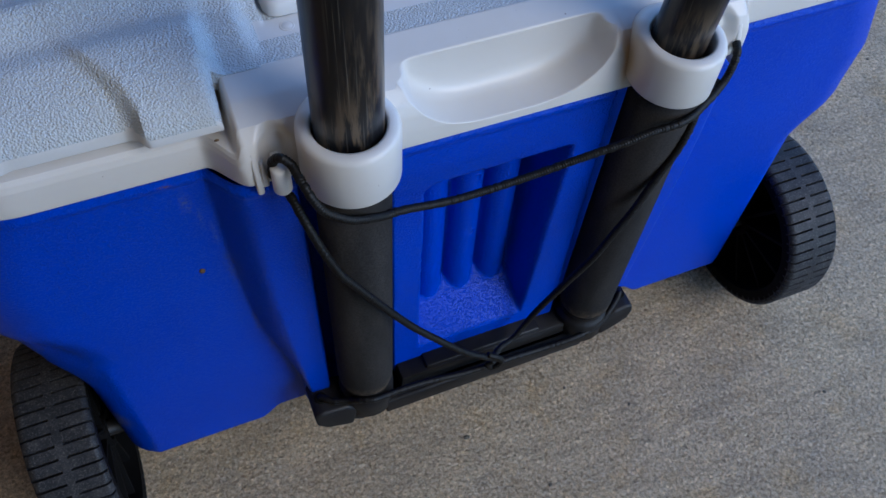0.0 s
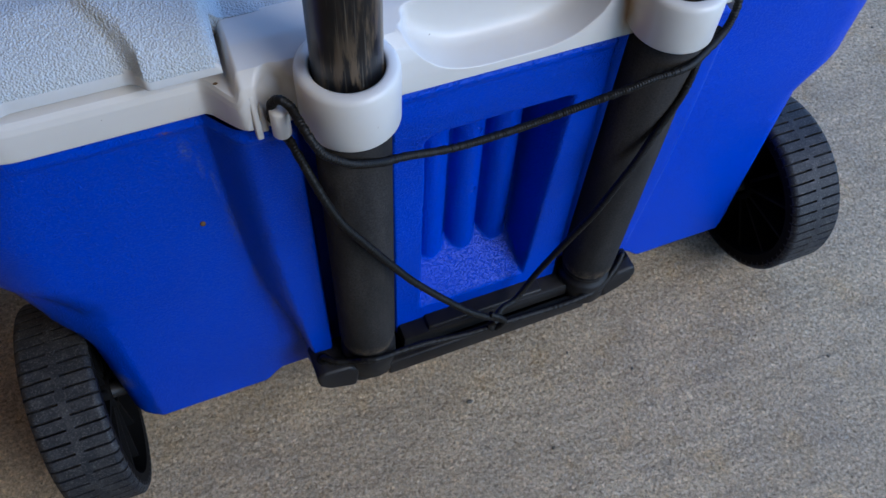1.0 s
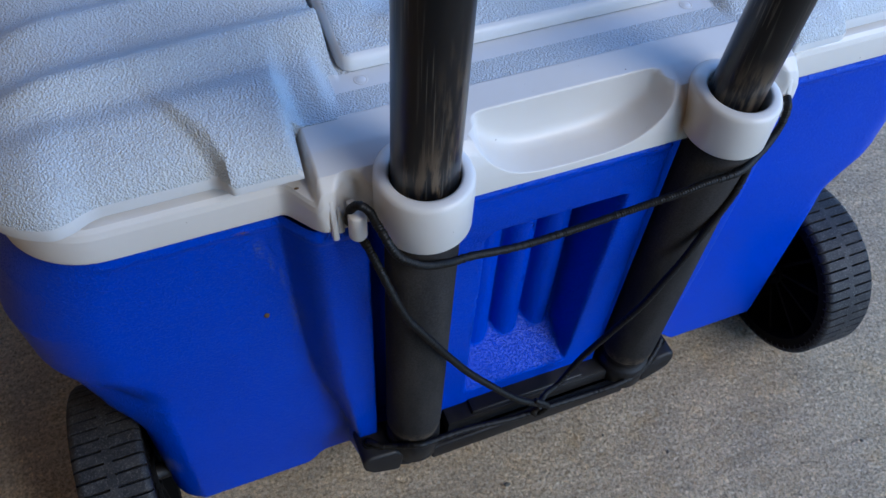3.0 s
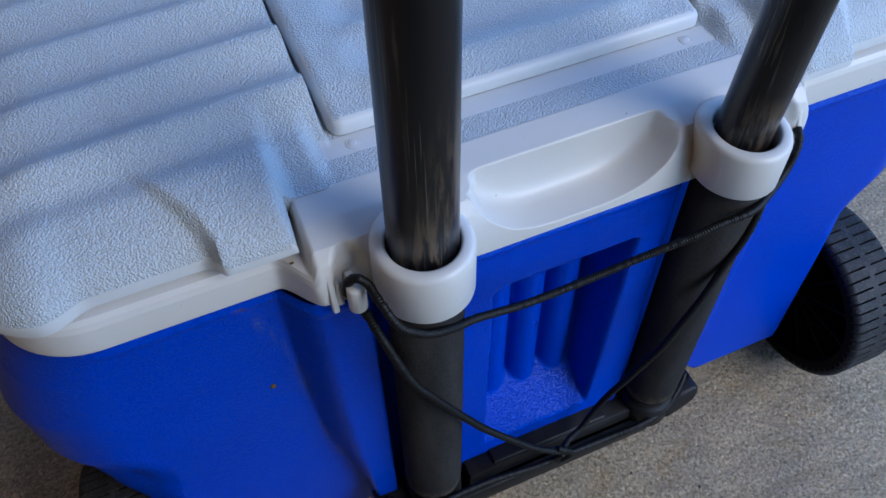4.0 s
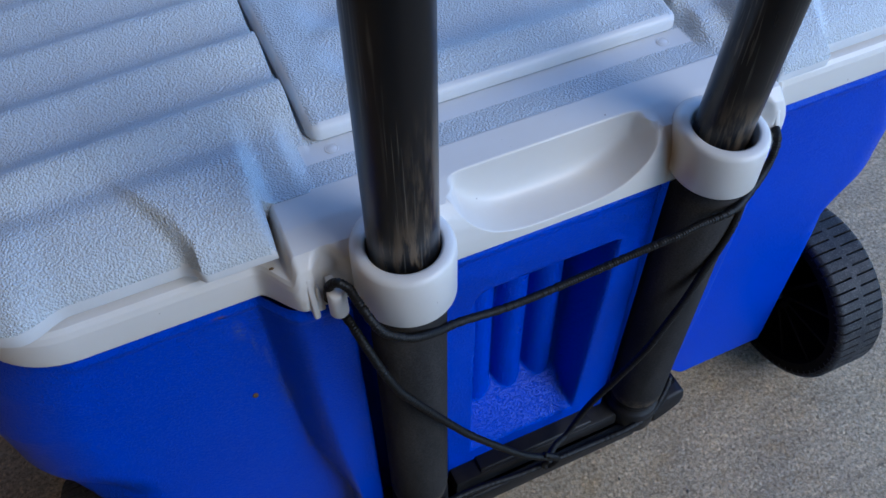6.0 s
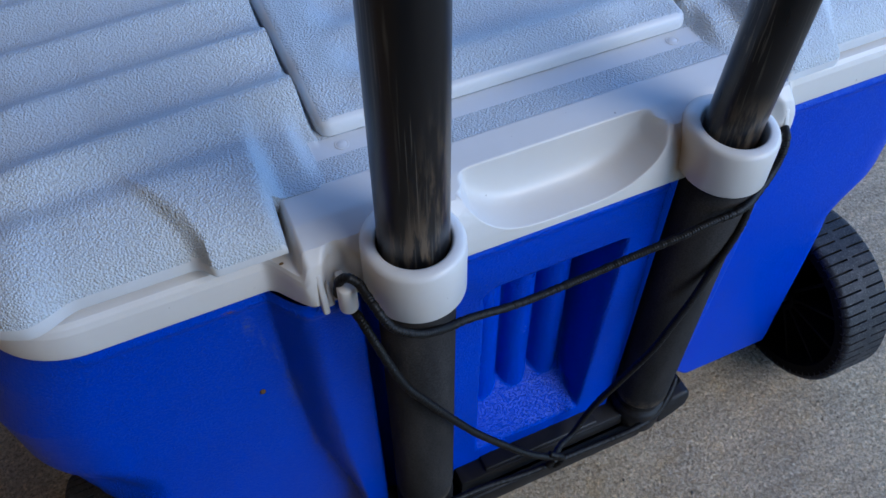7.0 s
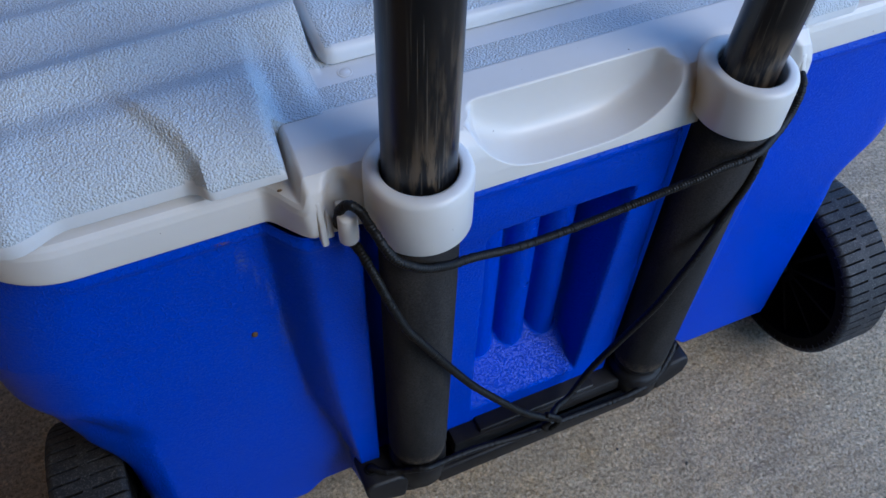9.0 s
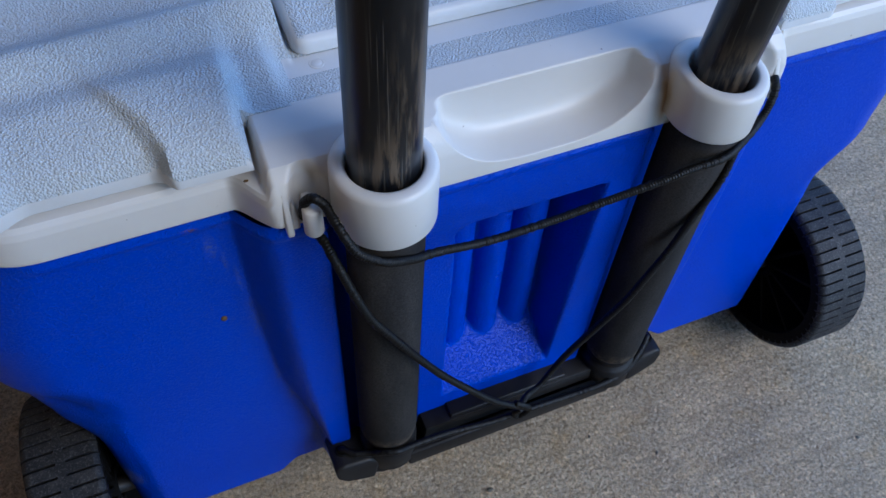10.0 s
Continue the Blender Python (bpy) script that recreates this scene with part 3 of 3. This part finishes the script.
# moulding buttons in the trough
for x in (-0.0983, 0.0988):
    bm = bmesh.new()
    lathe(bm, [(0.0, 0.0002), (0.0028, 0.0002), (0.0031, 0.0000), (0.0034, 0.00035), (0.0038, 0.0)], (x, 0.0722, 0.4005), 24)
    bmesh.ops.remove_doubles(bm, verts=bm.verts, dist=1e-6)
    part("moulding_button", bm, PLAIN, cooler)

# round moulding marks on the middle column
for x, z in ((-0.0010, 0.2820), (-0.0010, 0.2230)):
    bm = bmesh.new()
    y = body_front(x, z)
    lathe(bm, [(0.0026, 0.0), (0.0028, 0.0006), (0.0031, 0.0006), (0.0033, 0.0)], (0, 0, 0), 24)
    for v in bm.verts:
        v.co = (x + v.co.x, y + 0.0002 - v.co.z + 6 * v.co.x ** 2 * 9, z + v.co.y)
    part("moulding_mark", bm, BLUE, cooler)

# ---- handle tubes, collars ----
TX, LEAN_Y = 0.090, 0.015      # the tubes lean back slightly at the foot


def leaned(bm):
    for v in bm.verts:
        v.co.y -= LEAN_Y * (v.co.z - 0.40)
    return bm


for sgn in (-1, 1):
    # the tubes sit a little loose in their collars
    bm = bmesh.new()
    r = 0.0167 if sgn < 0 else 0.0145
    lathe(bm, [(0.0, 0.372), (r - 0.0006, 0.372), (r, 0.374), (r, 0.86), (r - 0.001, 0.862), (0.0, 0.862)], (sgn * TX, 0, 0), 64)
    bmesh.ops.remove_doubles(bm, verts=bm.verts, dist=1e-6)
    if sgn > 0:
        for v in bm.verts:
            v.co.x += -0.0035 + 0.055 * (v.co.z - 0.41)
    part("handle_tube", leaned(bm), TUBE, cooler, "glossy black tube with worn brown streaks")
    bm = bmesh.new()
    lathe(bm, [(0.0, 0.128), (0.0188, 0.128), (0.0196, 0.130), (0.0199, 0.136), (0.0199, 0.377), (0.0, 0.377)], (sgn * TX, 0, 0), 64)
    bmesh.ops.remove_doubles(bm, verts=bm.verts, dist=1e-6)
    part("sleeve", leaned(bm), FOAM, cooler, "matt black tube sleeve")
    bm = bmesh.new()
    lathe(bm, [(0.0215, 0.3712), (0.0254, 0.3708), (0.0262, 0.3720), (0.0262, 0.398), (0.0260, 0.4032), (0.0253, 0.4050), (0.0236, 0.4060), (0.0205, 0.4063), (0.0192, 0.4059), (0.0187, 0.4048), (0.0186, 0.374), (0.0215, 0.3712)], (sgn * TX, 0, 0), 72)
    for v in bm.verts:
        x, y = v.co.x - sgn * TX, v.co.y
        r = math.hypot(x, y)
        w = min(1.0, max(0.0, (r - 0.0205) / 0.0050))
        if y > 0:
            back = y / r
            v.co.y += w * 0.005 * back
            v.co.z -= w * 0.0030 * back * (1 if v.co.z > 0.39 else 0)
    for v in bm.verts:
        v.co.x = sgn * (TX - (0.0036 if sgn > 0 else -0.0004)) + (0.935 if sgn < 0 else 0.865) * (v.co.x - sgn * TX)
        v.co.y = 0.95 * v.co.y - 0.0010
        v.co.z -= 0.0027 if v.co.z > 0.39 else (0.0012 if sgn < 0 else -0.0030)
    part("collar", bm, WHITE, rim, "white plastic collar round the handle tube")

# cord hooks beside the collars
for sgn in (-1, 1):
    bm = bmesh.new()
    prism(bm, [(0.0035, 0.3625), (0.0050, 0.3740), (0.0095, 0.3870), (0.0190, 0.3870), (0.0190, 0.3660), (0.0080, 0.3625)], -0.0017, 0.0017, 0.0011, 3)
    for v in bm.verts:
        v.co = (sgn * 0.1345 + v.co.y, v.co.x, v.co.z)
    bmesh.ops.recalc_face_normals(bm, faces=bm.faces)
    part("hook_prong", bm, WHITE, rim)
    if sgn > 0:
        continue
    bm = bmesh.new()
    block(bm, -0.1333, -0.1295, 0.0050, 0.018, 0.3658, 0.3820, 0.0010, 3, taper=0.0010)
    part("hook_rib", bm, WHITE, rim)
    bm = bmesh.new()
    lathe(bm, [(0.0, 0.3675), (0.0040, 0.3675), (0.0046, 0.3685), (0.0046, 0.3835), (0.0038, 0.3848), (0.0, 0.3848)], (-0.1245, 0.000, 0), 28)
    bmesh.ops.remove_doubles(bm, verts=bm.verts, dist=1e-6)
    block(bm, -0.1265, -0.1225, 0.002, 0.012, 0.371, 0.382, 0.0005)
    part("hook_post", bm, WHITE, rim)

# ---- base bracket ----
bm = bmesh.new()
block(bm, -0.080, 0.088, -0.0125, 0.020, 0.0795, 0.0985, 0.0022, 3)
block(bm, -0.122, 0.122, -0.0090, 0.022, 0.0870, 0.0985, 0.0022, 3)
bracket = sharp(part("base_bracket", bm, BLACK, cooler, "black plastic bracket holding the tube feet"), 40)
bm = bmesh.new()
block(bm, -0.0655, 0.0780, -0.0050, 0.0275, 0.0945, 0.1105, 0.0016, 2, taper=0.0015)
block(bm, -0.0450, 0.0520, -0.0030, 0.0275, 0.105, 0.1135, 0.0012, 2, taper=0.0015)
sharp(part("crossbar", bm, BLACK, bracket, "stepped black crossbar"), 40)
BLOCK_ENDS = (
    [(-0.1060, 0.0840), (-0.1120, 0.0850), (-0.1270, 0.0900), (-0.1335, 0.0970), (-0.1340, 0.1080), (-0.1285, 0.1110), (-0.1080, 0.1090), (-0.1010, 0.1020)],
    [(0.1030, 0.0870), (0.1170, 0.0925), (0.1275, 0.0980), (0.1308, 0.1060), (0.1300, 0.1130), (0.1255, 0.1150), (0.1130, 0.1135), (0.1000, 0.1020)])
for ends in BLOCK_ENDS:
    sgn = math.copysign(1, ends[0][0])
    bm = bmesh.new()
    prism(bm, ends, -0.0135, 0.0185, 0.0026, 4, lean=0.004)
    sharp(part("end_block", bm, BLACK, bracket), 40)
    # lower lobe between the block and the bar
    bm = bmesh.new()
    prism(bm, [(sgn * x, z) for x, z in ((0.0800, 0.0820), (0.1000, 0.0825), (0.1075, 0.0870), (0.1065, 0.0985), (0.0800, 0.1000))], -0.0120, 0.0120, 0.0022, 3, lean=0.002)
    sharp(part("lobe", bm, BLACK, bracket), 40)
    bm = bmesh.new()
    ring = [(0.0036 + 0.0011 * math.cos(k * math.pi / 4), 0.0011 * math.sin(k * math.pi / 4)) for k in range(9)]
    lathe(bm, ring, (sgn * (0.1255 if sgn < 0 else 0.1235), 0.0035, 0.1108 if sgn < 0 else 0.1148), 24)
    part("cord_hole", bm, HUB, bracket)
for sgn in (-1, 1):
    bm = bmesh.new()
    lathe(bm, [(0.0, 0.0900), (0.0190, 0.0900), (0.0203, 0.0915), (0.0203, 0.1140), (0.0190, 0.1160), (0.0172, 0.1175), (0.0172, 0.1225), (0.0182, 0.1235), (0.0172, 0.1245), (0.0172, 0.1285), (0.0, 0.1285)], (sgn * TX, 0.0045, 0), 48)
    bmesh.ops.remove_doubles(bm, verts=bm.verts, dist=1e-6)
    part("tube_socket", bm, BLACK, bracket)

# ---- wheels ----
WR, WY = 0.080, 0.050


def wheel(sgn):
    """A wheel with two rows of tread bars; its open ribbed side faces the body."""
    top = new("wheel")
    top.parent = cooler
    bm = bmesh.new()
    x_in = 0.274
    prof = [(0.0750, 0.0), (0.0768, 0.0), (0.0785, 0.0012), (WR, 0.003), (WR, 0.0045), (WR, 0.0195), (WR, 0.0205), (WR, 0.0255), (WR, 0.0265), (WR, 0.0405), (WR, 0.042), (0.0785, 0.0448), (0.0765, 0.046), (0.060, 0.046)]
    bars, sub = 56, 6
    rows = []
    for q, (r, h) in enumerate(prof):
        row = []
        for k in range(bars * sub):
            a = 2 * math.pi * (k // sub + (0, 0.03, 0.07, 0.19, 0.23, 0.60)[k % sub]) / bars
            rr = r
            if q in (1, 2, 3, 4, 5, 8, 9, 10, 11) and k % sub in (2, 3):
                rr = r - 0.0045
            row.append((sgn * (x_in + h), WY + rr * math.cos(a), WR + rr * math.sin(a)))
        rows.append(row)
    grid(bm, rows, close_u=True)
    bmesh.ops.recalc_face_normals(bm, faces=bm.faces)
    sharp(part("tyre", bm, RUBBER, top, "dark grey plastic tread with cross bars"), 40)
    bm = bmesh.new()
    lathe(bm, [(0.0751, 0.0002), (0.066, 0.0004), (0.064, 0.034), (0.030, 0.036), (0.014, 0.036), (0.014, 0.004), (0.009, 0.004), (0.009, 0.044), (0.060, 0.0455)], (sgn * 0, WY, WR), 64, "x")
    for v in bm.verts:
        v.co.x = sgn * (x_in + v.co.x)
    for k in range(12):
        bmesh.ops.create_cube(bm, size=1, matrix=Matrix.Translation((sgn * (x_in + 0.02), WY, WR)) @ Matrix.Rotation(2 * math.pi * k / 12, 4, "X") @ Matrix.Translation((0, 0.039, 0)) @ Matrix.Diagonal((0.028, 0.051, 0.0028, 1)))
    bmesh.ops.recalc_face_normals(bm, faces=bm.faces)
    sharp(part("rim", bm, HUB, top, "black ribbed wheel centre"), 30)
    bm = bmesh.new()
    lathe(bm, [(0.0, 0.262), (0.006, 0.262), (0.006, 0.322), (0.004, 0.324), (0.0, 0.324)], (0, WY, WR), 24, "x")
    for v in bm.verts:
        v.co.x *= sgn
    bmesh.ops.remove_doubles(bm, verts=bm.verts, dist=1e-6)
    bmesh.ops.recalc_face_normals(bm, faces=bm.faces)
    part("axle", bm, BLACK, top)
    return top


wheel(-1)
wheel(1)

# feet at the back, out of sight, so that it stands
for sgn in (-1, 1):
    bm = bmesh.new()
    block(bm, sgn * 0.22 - 0.03, sgn * 0.22 + 0.03, 0.38, 0.43, 0.0, 0.06, 0.004)
    part("foot", bm, BLUE, cooler)

# ---- elastic cord ----
cord = new("elastic_cord")
tagged(cord, "black braided elastic cord looped over hooks and knotted at bracket", "cord")
CR = 0.00222
bm = bmesh.new()
rope(bm, [(-0.1276, 0.0050, 0.3735), (-0.1268, 0.0025, 0.3860), (-0.1236, -0.0018, 0.3925), (-0.1196, -0.0048, 0.3895), (-0.1184, -0.0100, 0.3872), (-0.1168, -0.0160, 0.3845), (-0.1150, -0.0205, 0.3805), (-0.1112, -0.0234, 0.3735), (-0.1055, -0.0245, 0.3680), (-0.0985, -0.0245, 0.3622), (-0.0905, -0.0228, 0.3568), (-0.0795, -0.0180, 0.3480), (-0.0672, -0.0145, 0.3426), (-0.0387, -0.0125, 0.3355), (-0.0042, -0.0125, 0.3360), (0.0230, -0.0150, 0.3420), (0.0450, -0.0190, 0.3500), (0.0560, -0.0210, 0.3540), (0.0680, -0.0222, 0.3580), (0.0880, -0.0230, 0.3608), (0.1060, -0.0150, 0.3596), (0.1220, -0.0065, 0.3610), (0.1280, -0.0028, 0.3700), (0.1308, 0.0010, 0.3758), (0.1331, 0.0060, 0.3767)], CR)
part("upper_strand", bm, CORD, cord)
bm = bmesh.new()
rope(bm, [(-0.1235, 0.0010, 0.3643), (-0.1222, -0.0040, 0.3650), (-0.1208, -0.0100, 0.3621), (-0.1182, -0.0165, 0.3540), (-0.1138, -0.0205, 0.3375), (-0.1067, -0.0225, 0.3145), (-0.0991, -0.0228, 0.2979), (-0.0907, -0.0224, 0.2795), (-0.0754, -0.0205, 0.2459), (-0.0589, -0.0200, 0.2145), (-0.0270, -0.0210, 0.1652), (-0.0098, -0.0215, 0.1446), (0.0058, -0.0215, 0.1290)], CR)
part("lower_strand", bm, CORD, cord)
bm = bmesh.new()
rope(bm, [(0.0015, -0.0195, 0.1336), (0.0109, -0.0130, 0.1300), (0.0255, -0.0060, 0.1228), (0.0406, -0.0040, 0.1490), (0.0501, -0.0160, 0.2048), (0.0603, -0.0215, 0.2384), (0.0692, -0.0225, 0.2637), (0.0775, -0.0222, 0.2829), (0.0850, -0.0210, 0.3030), (0.0950, -0.0195, 0.3280), (0.0985, -0.0185, 0.3420), (0.1010, -0.0165, 0.3530), (0.1070, -0.0115, 0.3560), (0.1150, -0.0070, 0.3580), (0.1220, -0.0030, 0.3600)], CR)
part("lower_strand", bm, CORD, cord)
bm = bmesh.new()
rope(bm, [(-0.1256, 0.0040, 0.1060), (-0.1248, 0.0030, 0.1130), (-0.1180, -0.0035, 0.1145), (-0.1073, -0.0080, 0.1160), (-0.0987, -0.0135, 0.1227), (-0.0911, -0.0165, 0.1238), (-0.0820, -0.0150, 0.1197), (-0.0707, -0.0140, 0.1179), (-0.0481, -0.0135, 0.1147), (-0.0164, -0.0150, 0.1100), (0.0068, -0.0155, 0.1099), (0.0464, -0.0145, 0.1039), (0.0754, -0.0155, 0.1053), (0.0971, -0.0125, 0.1060), (0.1085, -0.0075, 0.1125), (0.1185, -0.0010, 0.1165), (0.1225, 0.0028, 0.1185), (0.1238, 0.0040, 0.1100)], CR * 1.1, ribs=0.04)
part("bracket_strand", bm, CORD, cord)
bm = bmesh.new()
rope(bm, [(-0.0046, -0.0215, 0.1433), (0.0029, -0.0225, 0.1357), (0.0088, -0.0205, 0.1229), (0.0071, -0.0185, 0.1123), (0.0028, -0.0165, 0.1069), (-0.0015, -0.0190, 0.1218), (0.0005, -0.0225, 0.1320)], CR * 0.95, steps=8)
part("knot", bm, CORD, cord)

# ---- small marks ----
bm = bmesh.new()
bmesh.ops.create_icosphere(bm, subdivisions=2, radius=0.0022, matrix=Matrix.Translation((-0.1746, 0.0297, 0.276)) @ Matrix.Diagonal((0.8, 0.35, 1.1, 1)))
part("dirt_speck", bm, DIRT, cooler, "small brown speck of dirt")
bm = bmesh.new()
bmesh.ops.create_icosphere(bm, subdivisions=2, radius=0.0009, matrix=Matrix.Translation((-0.1478, 0.0225, 0.3876)) @ Matrix.Diagonal((1.4, 0.8, 0.6, 1)))
part("dirt_speck", bm, DIRT, cooler, "small brown speck of dirt")
rng = random.Random(4)
bm = bmesh.new()
for k in range(70):
    x, y = rng.uniform(-0.6, 0.75), rng.uniform(-0.45, 0.6)
    s = rng.uniform(0.0006, 0.0017)
    bmesh.ops.create_icosphere(bm, subdivisions=1, radius=s, matrix=Matrix.Translation((x, y, s * 0.3)) @ Matrix.Rotation(rng.uniform(0, 3), 4, "Z") @ Matrix.Diagonal((1.3, 0.9, 0.6, 1)))
bmesh.ops.create_icosphere(bm, subdivisions=2, radius=0.0023, matrix=Matrix.Translation((-0.0135, -0.027, 0.001)) @ Matrix.Diagonal((1.3, 0.8, 0.5, 1)))
grit = part("grit", bm, STONE)
tagged(grit, "scattered dark grit and tiny pebbles on the concrete", "grit", kind="stuff")
